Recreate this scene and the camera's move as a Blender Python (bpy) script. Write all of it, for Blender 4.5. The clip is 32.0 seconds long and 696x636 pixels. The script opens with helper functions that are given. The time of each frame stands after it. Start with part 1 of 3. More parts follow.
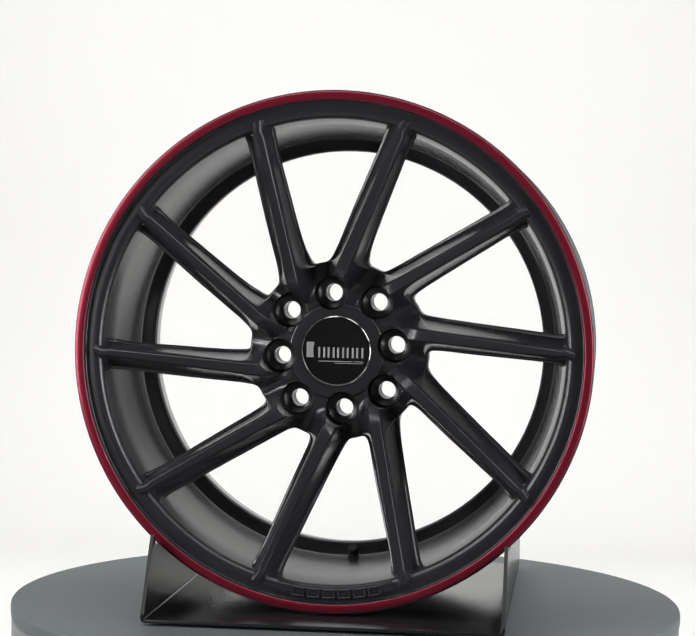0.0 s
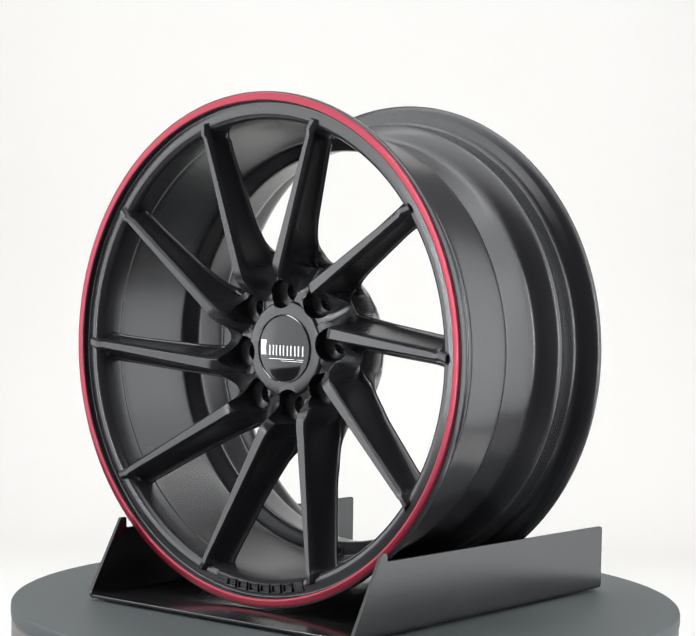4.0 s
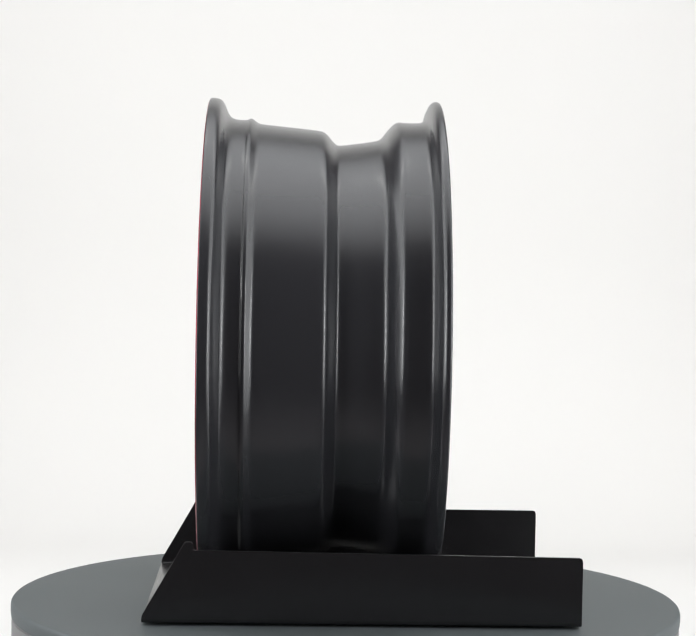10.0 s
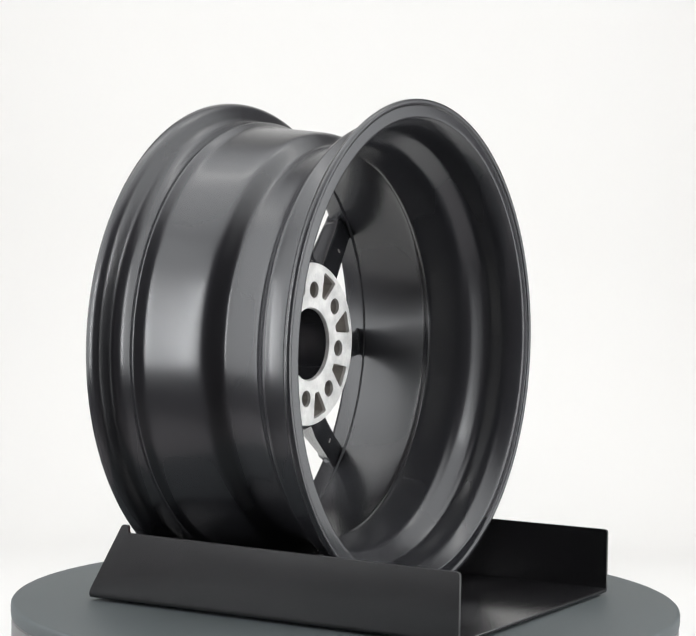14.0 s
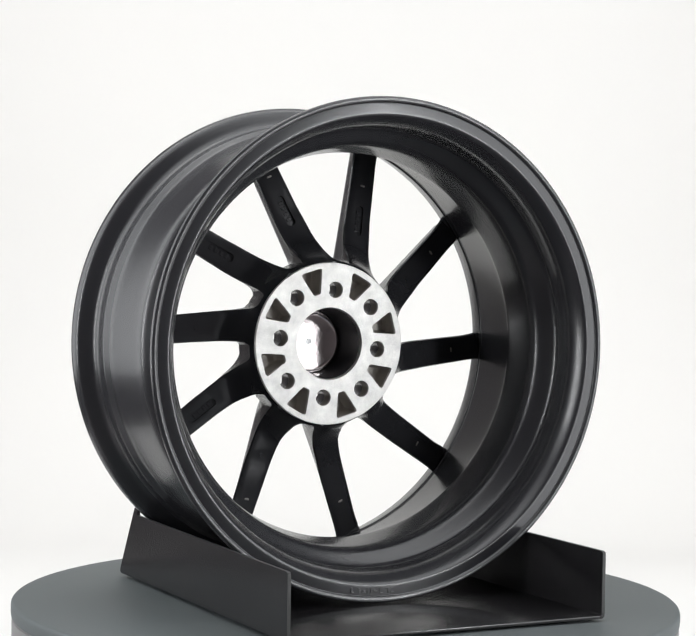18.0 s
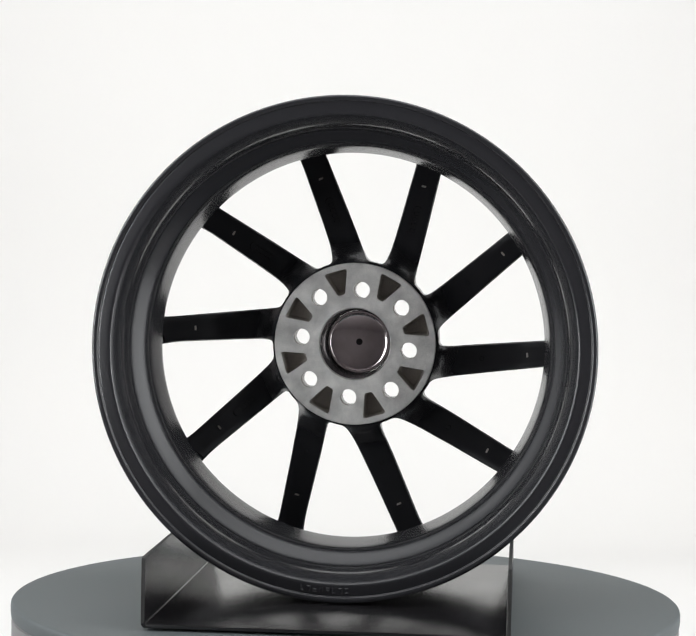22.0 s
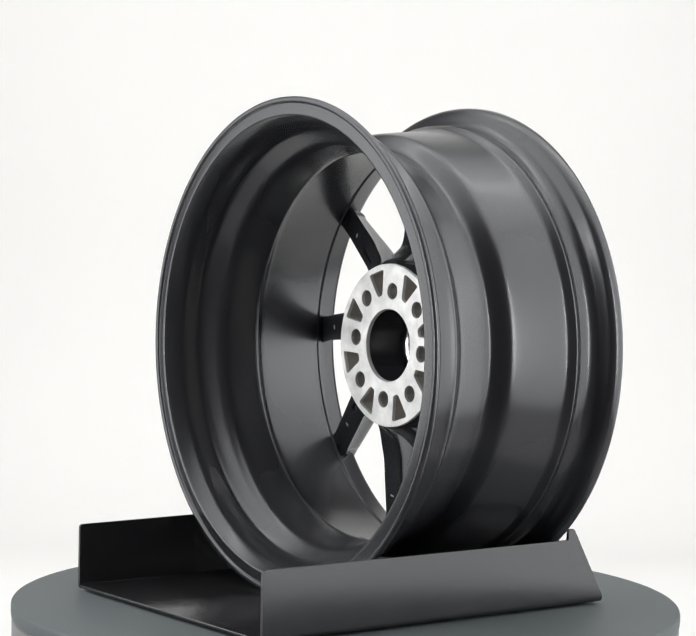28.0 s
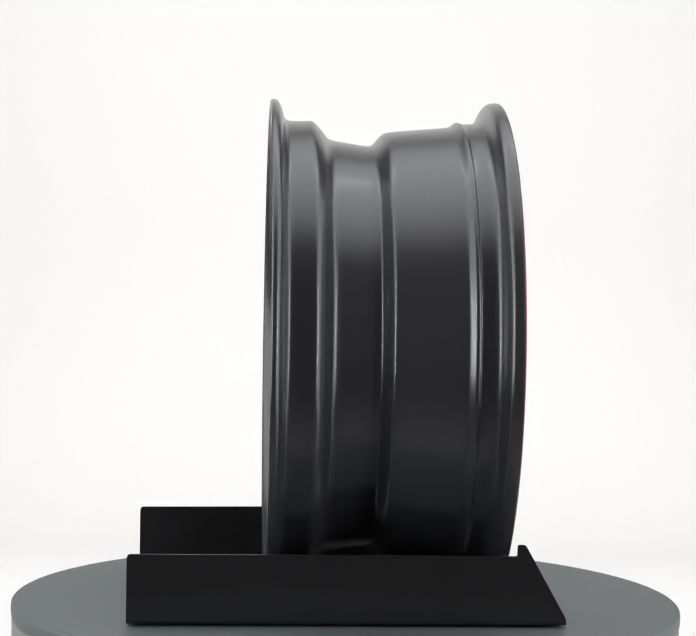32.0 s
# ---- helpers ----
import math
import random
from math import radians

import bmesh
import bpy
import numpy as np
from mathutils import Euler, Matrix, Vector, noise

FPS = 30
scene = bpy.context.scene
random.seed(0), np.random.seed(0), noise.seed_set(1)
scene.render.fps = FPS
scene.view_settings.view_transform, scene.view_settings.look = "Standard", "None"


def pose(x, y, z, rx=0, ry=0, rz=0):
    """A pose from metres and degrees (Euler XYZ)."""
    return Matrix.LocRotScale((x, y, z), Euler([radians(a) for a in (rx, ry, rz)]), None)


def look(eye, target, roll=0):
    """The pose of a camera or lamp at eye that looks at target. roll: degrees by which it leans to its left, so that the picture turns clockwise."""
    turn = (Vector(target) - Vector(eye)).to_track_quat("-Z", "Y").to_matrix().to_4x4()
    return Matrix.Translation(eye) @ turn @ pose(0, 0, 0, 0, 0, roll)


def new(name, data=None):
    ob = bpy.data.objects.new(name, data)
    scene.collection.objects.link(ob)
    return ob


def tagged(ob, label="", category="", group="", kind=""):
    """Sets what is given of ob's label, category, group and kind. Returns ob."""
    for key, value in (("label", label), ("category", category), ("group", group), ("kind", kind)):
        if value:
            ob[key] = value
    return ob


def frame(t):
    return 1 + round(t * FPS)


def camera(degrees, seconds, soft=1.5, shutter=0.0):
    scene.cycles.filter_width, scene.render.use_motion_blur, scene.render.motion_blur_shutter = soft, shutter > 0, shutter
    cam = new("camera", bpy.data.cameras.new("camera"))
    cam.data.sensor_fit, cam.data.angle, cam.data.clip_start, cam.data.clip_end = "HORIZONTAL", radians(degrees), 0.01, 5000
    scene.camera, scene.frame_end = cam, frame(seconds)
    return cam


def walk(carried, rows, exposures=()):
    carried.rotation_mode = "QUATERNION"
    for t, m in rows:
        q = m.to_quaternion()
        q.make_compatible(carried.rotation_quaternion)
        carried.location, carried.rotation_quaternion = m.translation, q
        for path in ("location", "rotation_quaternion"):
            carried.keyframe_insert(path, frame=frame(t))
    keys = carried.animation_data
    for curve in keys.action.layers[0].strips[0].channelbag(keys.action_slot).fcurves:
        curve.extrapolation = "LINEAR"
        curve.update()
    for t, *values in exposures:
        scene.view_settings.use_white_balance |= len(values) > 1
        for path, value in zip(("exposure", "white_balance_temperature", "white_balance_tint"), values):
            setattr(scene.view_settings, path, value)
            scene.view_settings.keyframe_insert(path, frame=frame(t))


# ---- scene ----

# ------------------------------------------------------------------ camera
EYE = Vector((0.0, -1.7849, 0.3146))
YAW, TILT, ROLL = radians(-0.070), radians(-2.009), 0.985
AHEAD = Vector((math.sin(YAW) * math.cos(TILT), math.cos(YAW) * math.cos(TILT), math.sin(TILT)))
cam = camera(19.915, 32.0, soft=1.45)
walk(cam, [(0.0, look(EYE, EYE + AHEAD, ROLL)), (32.0, look(EYE, EYE + AHEAD, ROLL))], exposures=[(0.0, 0.0), (8.5, 0.0), (11.0, -0.07), (13.0, -0.03), (17.0, 0.0), (24.5, -0.04), (28.0, 0.0), (32.0, 0.0)])

# ------------------------------------------------------------------ light
world = bpy.data.worlds.new("studio_dark")
world.use_nodes = True
world.node_tree.nodes["Background"].inputs[0].default_value = (1.0, 0.98, 0.95, 1)
world.node_tree.nodes["Background"].inputs[1].default_value = 0.05
scene.world = world


def area_lamp(name, eye, target, sx, sy, watts, colour, fade_x=0.0, fade_y=0.0):
    """A softbox; fade_x and fade_y: how much its cloth dims towards the ends of its width and height."""
    d = bpy.data.lights.new(name, "AREA")
    d.shape, d.size, d.size_y, d.energy, d.color = "RECTANGLE", sx, sy, watts, colour
    ob = new(name, d)
    ob.matrix_world = look(eye, target)
    if not (fade_x or fade_y):
        return ob
    d.use_nodes = True
    n, l = d.node_tree.nodes, d.node_tree.links
    split = n.new("ShaderNodeSeparateXYZ")
    l.new(n.new("ShaderNodeNewGeometry").outputs["Parametric"], split.inputs[0])

    def op(kind, a, b):
        node = n.new("ShaderNodeMath")
        node.operation = kind
        for socket, value in zip(node.inputs, (a, b)):
            if isinstance(value, float):
                socket.default_value = value
            else:
                l.new(value, socket)
        return node.outputs[0]

    strength = 1.0
    for axis, fade in ((0, fade_x), (1, fade_y)):
        if fade:
            u = split.outputs[axis]
            hump = op("POWER", op("MAXIMUM", op("MULTIPLY", op("MULTIPLY", u, op("SUBTRACT", 1.0, u)), 4.0), 0.0), fade)
            strength = op("MULTIPLY", hump, strength * (1.0 + 0.5 * fade)) if isinstance(strength, float) else op("MULTIPLY", op("MULTIPLY", hump, 1.0 + 0.5 * fade), strength)
    l.new(strength, n["Emission"].inputs["Strength"])
    return ob


COOL, WARM = (0.958, 0.982, 1.0), (1.0, 0.975, 0.935)
area_lamp("ceiling_softbox", (0.0, 0.02, 1.52), (0.0, 0.02, 0.0), 2.3, 2.2, 21.5, COOL, 0.0, 1.2)
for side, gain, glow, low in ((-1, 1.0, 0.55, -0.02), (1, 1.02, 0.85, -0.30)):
    # Two unseen lamps a side, added to keep the backdrop evenly white.
    area_lamp("backdrop_fill", (side * 0.95, 0.50, 0.45), (side * 0.55, 1.45, 0.50), 0.30, 1.0, 2.7, WARM)
    area_lamp("backdrop_top_fill", (side * 0.70, 0.35, 1.50), (side * 0.50, 1.45, 0.60), 1.0, 0.30, 2.25, WARM)
    high = 1.50 - low
    area_lamp("side_softbox", (side * 1.17, -0.28, low + high / 2), (0.0, -0.28, low + high / 2), 2.05, high, 19.0 * gain, COOL, 0.45, 0.0)
    # Unseen glow panel, added to brighten the front end of each side softbox.
    area_lamp("side_glow_panel", (side * 1.14, -0.86, 0.34), (0.0, -0.86, 0.34), 0.60, 1.00, 1.9 * glow, COOL, 1.0, 0.8)
    area_lamp("strip_light", (side * 1.12, 0.03, 0.40), (0.0, 0.03, 0.40), 0.34, 1.05, 0.8 * glow, COOL, 1.0, 0.8)
    area_lamp("tube_light", (side * 1.12, -0.84, 0.50), (0.0, -0.84, 0.50), 0.05, 1.0, 4.5, COOL)


# ------------------------------------------------------------------ materials
def mat(name, base, rough, metal=0.0, coat=0.0, grain=0.0, grain_size=900.0, stain=0.12, stain_size=9.0, bump=0.0,
        bump_size=1500.0, rough_var=0.06, specular=0.5, speck=0.0):
    m = bpy.data.materials.new(name)
    m.use_nodes = True
    nt = m.node_tree
    n, l = nt.nodes, nt.links
    b = n["Principled BSDF"]
    co = n.new("ShaderNodeTexCoord")

    def noise_node(size, detail):
        t = n.new("ShaderNodeTexNoise")
        t.inputs["Scale"].default_value, t.inputs["Detail"].default_value = size, detail
        l.new(co.outputs["Object"], t.inputs["Vector"])
        return t.outputs["Fac"]

    big, fine = noise_node(stain_size, 5.0), noise_node(grain_size, 3.0)

    def math_node(op, a, c):
        t = n.new("ShaderNodeMath")
        t.operation = op
        for i, v in enumerate((a, c)):
            if isinstance(v, (int, float)):
                t.inputs[i].default_value = v
            else:
                l.new(v, t.inputs[i])
        return t.outputs[0]

    k = math_node("ADD", math_node("MULTIPLY", math_node("SUBTRACT", big, 0.5), stain * 2),
                  math_node("MULTIPLY", math_node("SUBTRACT", fine, 0.5), grain * 2))
    k = math_node("ADD", k, 1.0)
    mix = n.new("ShaderNodeVectorMath")
    mix.operation = "SCALE"
    mix.inputs[0].default_value = base
    l.new(k, mix.inputs["Scale"])
    col = mix.outputs[0]
    # Grey specks in the colour: bare chips on cut edges, painted glints on powder coat.
    if speck:
        ramp = n.new("ShaderNodeValToRGB")
        ramp.color_ramp.elements[0].position, ramp.color_ramp.elements[1].position = 0.70, 0.78
        l.new(noise_node(1300.0, 1.0), ramp.inputs[0])
        mx = n.new("ShaderNodeMix")
        mx.data_type = "RGBA"
        l.new(math_node("MULTIPLY", ramp.outputs[0], speck), mx.inputs["Factor"])
        l.new(col, mx.inputs["A"])
        mx.inputs["B"].default_value = (0.5, 0.5, 0.5, 1)
        col = mx.outputs["Result"]
    l.new(col, b.inputs["Base Color"])
    r = math_node("ADD", rough, math_node("MULTIPLY", math_node("SUBTRACT", big, 0.5), rough_var * 2))
    l.new(r, b.inputs["Roughness"])
    b.inputs["Metallic"].default_value = metal
    b.inputs["Coat Weight"].default_value = coat
    b.inputs["Coat Roughness"].default_value = 0.04 + 0.25 * rough
    b.inputs["Specular IOR Level"].default_value = specular
    if bump:
        t = n.new("ShaderNodeBump")
        t.inputs["Strength"].default_value, t.inputs["Distance"].default_value = bump, 0.0006
        l.new(noise_node(bump_size, 2.0), t.inputs["Height"])
        l.new(t.outputs[0], b.inputs["Normal"])
    return m


SATIN = mat("satin_black_paint", (0.0250, 0.0252, 0.0284), 0.25, coat=0.1, grain=0.03, stain=0.08, stain_size=10, bump=0.0, rough_var=0.02, specular=0.72)
RED = mat("candy_red_lacquer", (0.31, 0.018, 0.042), 0.30, metal=0.62, coat=0.3, grain=0.06, stain=0.05, rough_var=0.02)
BARE = mat("machined_aluminium", (0.72, 0.71, 0.685), 0.44, metal=0.38, grain=0.14, stain=0.55, stain_size=60, bump=0.08, rough_var=0.12)
CAST = mat("cast_aluminium", (0.40, 0.375, 0.345), 0.5, metal=0.3, grain=0.25, stain=0.3, stain_size=60, bump=0.25)
GLOSS = mat("gloss_black_cap", (0.008, 0.008, 0.009), 0.07, coat=0.2, stain=0.1, rough_var=0.02)
CHROME = mat("chrome", (0.72, 0.70, 0.70), 0.10, metal=1.0, stain=0.05, rough_var=0.03)
DARK_CHROME = mat("dark_chrome", (0.72, 0.66, 0.66), 0.09, metal=1.0, stain=0.25, stain_size=60, rough_var=0.04, bump=0.22, bump_size=150)
SILVER = mat("silver_print", (0.75, 0.75, 0.74), 0.25, metal=0.6, stain=0.03)
RUBBER = mat("black_rubber", (0.016, 0.016, 0.017), 0.6, stain=0.15)
# speck puts the coat's sparkle into its colour as pale dots.
POWDER = mat("black_powder_coat", (0.0098, 0.0092, 0.0102), 0.25, grain=0.5, grain_size=900, stain=0.2, stain_size=20, bump=0.07, bump_size=1600, rough_var=0.05, specular=0.78, speck=0.14)
CUT_EDGE = mat("sheared_sheet_edge", (0.035, 0.035, 0.034), 0.5, grain=0.5, grain_size=500, stain=0.3, bump=0.5, bump_size=600, speck=0.55)
DISC = mat("grey_turntable_vinyl", (0.094, 0.108, 0.110), 0.60, grain=0.10, grain_size=1200, stain=0.06, stain_size=6, bump=0.10, bump_size=1500)
# Same finish as the top disc, lightened in its colour as if lit.
SKIRT_LIT = mat("grey_turntable_edge_lit", (0.19, 0.187, 0.187), 0.5, grain=0.06, stain=0.06, bump=0.05)
WHITE = mat("white_backdrop", (0.760, 0.752, 0.736), 0.9, grain=0.004, grain_size=200, stain=0.006, stain_size=1.2, specular=0.1)
ROOM = mat("dim_room_paint", (0.38, 0.355, 0.36), 0.9, stain=0.08, stain_size=2)


# ------------------------------------------------------------------ mesh tools
def finish(bm, name, angle=32.0):
    bmesh.ops.recalc_face_normals(bm, faces=bm.faces)
    me = bpy.data.meshes.new(name)
    bm.to_mesh(me)
    bm.free()
    for p in me.polygons:
        p.use_smooth = True
    me.set_sharp_from_angle(angle=radians(angle))
    return me


def part(name, bm, material, parent, label="", angle=32.0):
    me = bm if isinstance(bm, bpy.types.Mesh) else finish(bm, name, angle)
    me.name = name
    me.materials.clear()
    me.materials.append(material)
    ob = new(name, me)
    ob.parent = parent
    if label:
        tagged(ob, label)
    return ob


def thing(name, label, category, kind=""):
    return tagged(new(name), label, category, "", kind)


def ring(profile, closed=True, steps=180, a0=0.0, a1=360.0):
    """Turns a profile of (radius, y) about the y axis; angle 0 is up, growing clockwise as seen from the front."""
    bm = bmesh.new()
    whole = abs(a1 - a0 - 360.0) < 1e-6
    cols = []
    for i in range(steps if whole else steps + 1):
        a = radians(a0 + (a1 - a0) * i / steps)
        cols.append([bm.verts.new((r * math.sin(a), y, r * math.cos(a))) for r, y in profile])
    k = len(profile)
    for i in range(len(cols) if whole else len(cols) - 1):
        p, q = cols[i], cols[(i + 1) % len(cols)]
        for j in range(k if closed else k - 1):
            j2 = (j + 1) % k
            bm.faces.new((p[j], p[j2], q[j2], q[j]))
    if closed and not whole:
        bm.faces.new(cols[0])
        bm.faces.new(cols[-1][::-1])
    return bm


def lathe(profile, steps=96):
    """A solid of revolution about y; the profile runs from the axis to the axis."""
    bm = bmesh.new()
    first, last = bm.verts.new((0, profile[0][1], 0)), bm.verts.new((0, profile[-1][1], 0))
    inner = profile[1:-1]
    cols = []
    for i in range(steps):
        a = 2 * math.pi * i / steps
        cols.append([bm.verts.new((r * math.sin(a), y, r * math.cos(a))) for r, y in inner])
    for i in range(steps):
        p, q = cols[i], cols[(i + 1) % steps]
        bm.faces.new((first, p[0], q[0]))
        for j in range(len(inner) - 1):
            bm.faces.new((p[j], p[j + 1], q[j + 1], q[j]))
        bm.faces.new((p[-1], last, q[-1]))
    return bm


def prism(outline, y0, y1):
    """An upright prism from an outline of (x, z), between y0 and y1."""
    bm = bmesh.new()
    a = [bm.verts.new((x, y0, z)) for x, z in outline]
    b = [bm.verts.new((x, y1, z)) for x, z in outline]
    bm.faces.new(a)
    bm.faces.new(b[::-1])
    for i in range(len(a)):
        j = (i + 1) % len(a)
        bm.faces.new((a[i], b[i], b[j], a[j]))
    return bm


def box(x0, x1, y0, y1, z0, z1, bevel=0.0, segments=2):
    bm = bmesh.new()
    bmesh.ops.create_cube(bm, size=1.0, matrix=Matrix.Translation(((x0 + x1) / 2, (y0 + y1) / 2, (z0 + z1) / 2)) @ Matrix.Diagonal((x1 - x0, y1 - y0, z1 - z0, 1)))
    if bevel:
        bmesh.ops.bevel(bm, geom=list(bm.edges), offset=bevel, segments=segments, affect="EDGES", profile=0.5)
    return bm


def merge(*parts):
    out = bmesh.new()
    for bm in parts:
        me = bpy.data.meshes.new("piece")
        bm.to_mesh(me)
        bm.free()
        out.from_mesh(me)
        bpy.data.meshes.remove(me)
    return out


def moved(bm, m):
    bmesh.ops.transform(bm, matrix=m, verts=bm.verts)
    return bm


def cut(bm, cutters, bevel=0.0, angle=32.0, name="cut"):
    """bm with bevelled edges and with the cutter meshes taken away."""
    bmesh.ops.triangulate(bm, faces=[f for f in bm.faces if len(f.verts) > 4])
    ob = new("work", finish(bm, "work", angle))
    if bevel:
        b = ob.modifiers.new("bevel", "BEVEL")
        b.width, b.segments, b.limit_method, b.angle_limit = bevel, 2, "ANGLE", radians(28)
    extra = []
    for c in cutters:
        co = new("cutter", c)
        extra.append(co)
        d = ob.modifiers.new("cut", "BOOLEAN")
        d.operation, d.object, d.solver = "DIFFERENCE", co, "EXACT"
        d.use_self = True
    bpy.context.view_layer.update()
    me = bpy.data.meshes.new_from_object(ob.evaluated_get(bpy.context.evaluated_depsgraph_get()))
    for o in (ob, *extra):
        bpy.data.objects.remove(o)
    me.name = name
    for p in me.polygons:
        p.use_smooth = True
    me.set_sharp_from_angle(angle=radians(angle))
    return me


def smooth_profile(points, times=2):
    """Rounds the corners of an open profile."""
    for _ in range(times):
        out = [points[0]]
        for p, q in zip(points, points[1:]):
            out += [(p[0] * 0.78 + q[0] * 0.22, p[1] * 0.78 + q[1] * 0.22), (p[0] * 0.22 + q[0] * 0.78, p[1] * 0.22 + q[1] * 0.78)]
        points = out + [points[-1]]
    return points


# ------------------------------------------------------------------ the studio
TABLE_Z = -0.115


def build_studio():
    prof = [(0.05, TABLE_Z)]
    r, yb = 0.45, 1.45
    for i in range(13):
        a = radians(90 * i / 12)
        prof.append((yb - r + r * math.sin(a), TABLE_Z + r - r * math.cos(a)))
    prof += [(yb, 1.9)]
    bm = bmesh.new()
    rows = [[bm.verts.new((x, y, z)) for y, z in prof] for x in (-0.68, 0.68)]
    back = [[bm.verts.new((v.co.x, v.co.y + 0.01, v.co.z - 0.01)) for v in row] for row in rows]
    for i in range(len(prof) - 1):
        bm.faces.new((rows[0][i], rows[1][i], rows[1][i + 1], rows[0][i + 1]))
        bm.faces.new((back[0][i], back[0][i + 1], back[1][i + 1], back[1][i]))
    tagged(part("backdrop", bm, WHITE, None, angle=60), "seamless white curved studio backdrop sweeping up behind the turntable", "backdrop", "", "structure")
    tagged(part("table", box(-0.69, 0.69, -0.34, 1.5, TABLE_Z - 0.05, TABLE_Z - 0.012, 0.004), ROOM, None), "plain table under the white backdrop", "table", "", "structure")
    tagged(part("floor", box(-3.0, 3.0, -4.0, 2.0, -0.9, -0.86), ROOM, None), "dim grey studio floor", "floor", "", "structure")
    tagged(part("wall_south", box(-3.0, 3.0, -4.05, -4.0, -0.86, 2.4), ROOM, None), "dim grey wall of the studio room", "wall", "", "structure")
    tagged(part("wall_west", box(-3.05, -3.0, -4.0, 2.0, -0.86, 2.4), ROOM, None), "dim grey wall of the studio room", "wall", "", "structure")
    tagged(part("wall_east", box(3.0, 3.05, -4.0, 2.0, -0.86, 2.4), ROOM, None), "dim grey wall of the studio room", "wall", "", "structure")
    tagged(part("wall_north", box(-3.0, 3.0, 2.0, 2.05, -0.86, 2.4), ROOM, None), "dim grey wall of the studio room", "wall", "", "structure")
    tagged(part("ceiling", box(-3.0, 3.0, -4.0, 2.0, 2.4, 2.45), ROOM, None), "dim grey ceiling of the studio room", "ceiling", "", "structure")


# ------------------------------------------------------------------ the turntable
def build_turntable():
    t = thing("turntable", "round grey motorised display turntable with a matte top", "turntable")
    top = smooth_profile([(0.0, 0.0), (0.20, 0.0), (0.2930, 0.0), (0.2968, -0.0002), (0.2986, -0.0014), (0.2990, -0.0034), (0.2990, -0.010), (0.2985, -0.012)], 2) + [(0.0, -0.012)]

    def upright(bm):
        return moved(bm, Matrix.Rotation(radians(90), 4, "X"))

    part("top_disc", upright(lathe([(r, z) for r, z in top], 160)), DISC, t, "matte dark grey top disc")
    part("side_skirt", upright(lathe([(0, -0.0125), (0.2955, -0.0125), (0.2982, -0.0145), (0.2982, -0.098), (0.296, -0.100), (0, -0.100)], 160)), SKIRT_LIT, t, "grey side band, its colour lightened to look lit")
    part("foot_ring", upright(lathe([(0, -0.1005), (0.25, -0.1005), (0.25, TABLE_Z), (0, TABLE_Z)], 96)), RUBBER, t)
    return t


# ------------------------------------------------------------------ the stand
HALF, SHEET = 0.1505, 0.003


def build_stand():
    s = thing("wheel_stand", "black powder-coated bent sheet-metal wheel stand on the turntable", "stand")
    turn = pose(0.0002, 0.0, 0.0, 0, 0, 0.90)
    yf_bottom, yf_top, yr = -0.1747, -0.1400, 0.1914
    zt_rear, ear = 0.0602, 0.0700
    # base plate with a rolled edge on both sides
    z0 = 0.0022
    r = 0.004
    base = box(-HALF + r, HALF - r, yf_bottom, yr, z0, z0 + SHEET, 0.0006)
    part("base_plate", moved(base, turn), POWDER, s)
    for sx in (-1, 1):
        for y in (-0.14, 0.16):
            foot = box(sx * 0.12 - 0.012, sx * 0.12 + 0.012, y - 0.012, y + 0.012, 0.0, z0, 0.0005)
            part("foot", moved(foot, turn), RUBBER, s)
    for sx in (-1, 1):
        zt_front = 0.0632 if sx > 0 else 0.0604
        outline = [(yf_bottom, z0 + r), (yf_bottom + 0.0006, z0 + r + 0.003)]
        outline += [(yf_top - 0.0012, ear - 0.0028), (yf_top - 0.0002, ear - 0.0010), (yf_top + 0.0014, ear), (yf_top + 0.0056, ear),
                    (yf_top + 0.0070, ear - 0.0012), (yf_top + 0.0072, zt_front + 0.0008), (yf_top + 0.0080, zt_front),
                    (yr - 0.003, zt_rear), (yr - 0.0008, zt_rear - 0.0008), (yr, zt_rear - 0.003), (yr, z0 + r)]
        bm = bmesh.new()
        xo, xi = sx * HALF, sx * (HALF - SHEET)
        a = [bm.verts.new((xo, y, z)) for y, z in outline]
        b = [bm.verts.new((xi, y, z)) for y, z in outline]
        bm.faces.new(a)
        bm.faces.new(b[::-1])
        for i in range(len(a) - 1):
            bm.faces.new((a[i], b[i], b[i + 1], a[i + 1]))
        # fold from the side into the base
        y0, y1 = yf_bottom, yr
        prev = (a[0], b[0], a[-1], b[-1])
        for k in range(1, 7):
            t = radians(90 * k / 6)
            ro, ri = r, r - SHEET
            po = (sx * (HALF - r + ro * math.cos(t)), z0 + r - ro * math.sin(t))
            pi = (sx * (HALF - r + max(ri, 0.0008) * math.cos(t)), z0 + r - max(ri, 0.0008) * math.sin(t))
            cur = (bm.verts.new((po[0], y0, po[1])), bm.verts.new((pi[0], y0, pi[1])), bm.verts.new((po[0], y1, po[1])), bm.verts.new((pi[0], y1, pi[1])))
            bm.faces.new((prev[0], cur[0], cur[1], prev[1]))
            bm.faces.new((prev[2], prev[3], cur[3], cur[2]))
            bm.faces.new((prev[0], prev[2], cur[2], cur[0]))
            bm.faces.new((prev[1], cur[1], cur[3], prev[3]))
            prev = cur
        bm.faces.new((prev[0], prev[2], prev[3], prev[1]))
        plate = part("side_plate", moved(bm, turn), POWDER, s, "upright side plate with a slanted front and a stop lug", 25)
        plate.data.materials.append(CUT_EDGE)
        across = turn.to_3x3() @ Vector((1, 0, 0))
        for p in plate.data.polygons:
            if abs(p.normal.dot(across)) < 0.3 and p.area < 0.00004 * 30 and p.center.z > 0.012 and p.normal.z > -0.3:
                p.material_index = 1
    return s


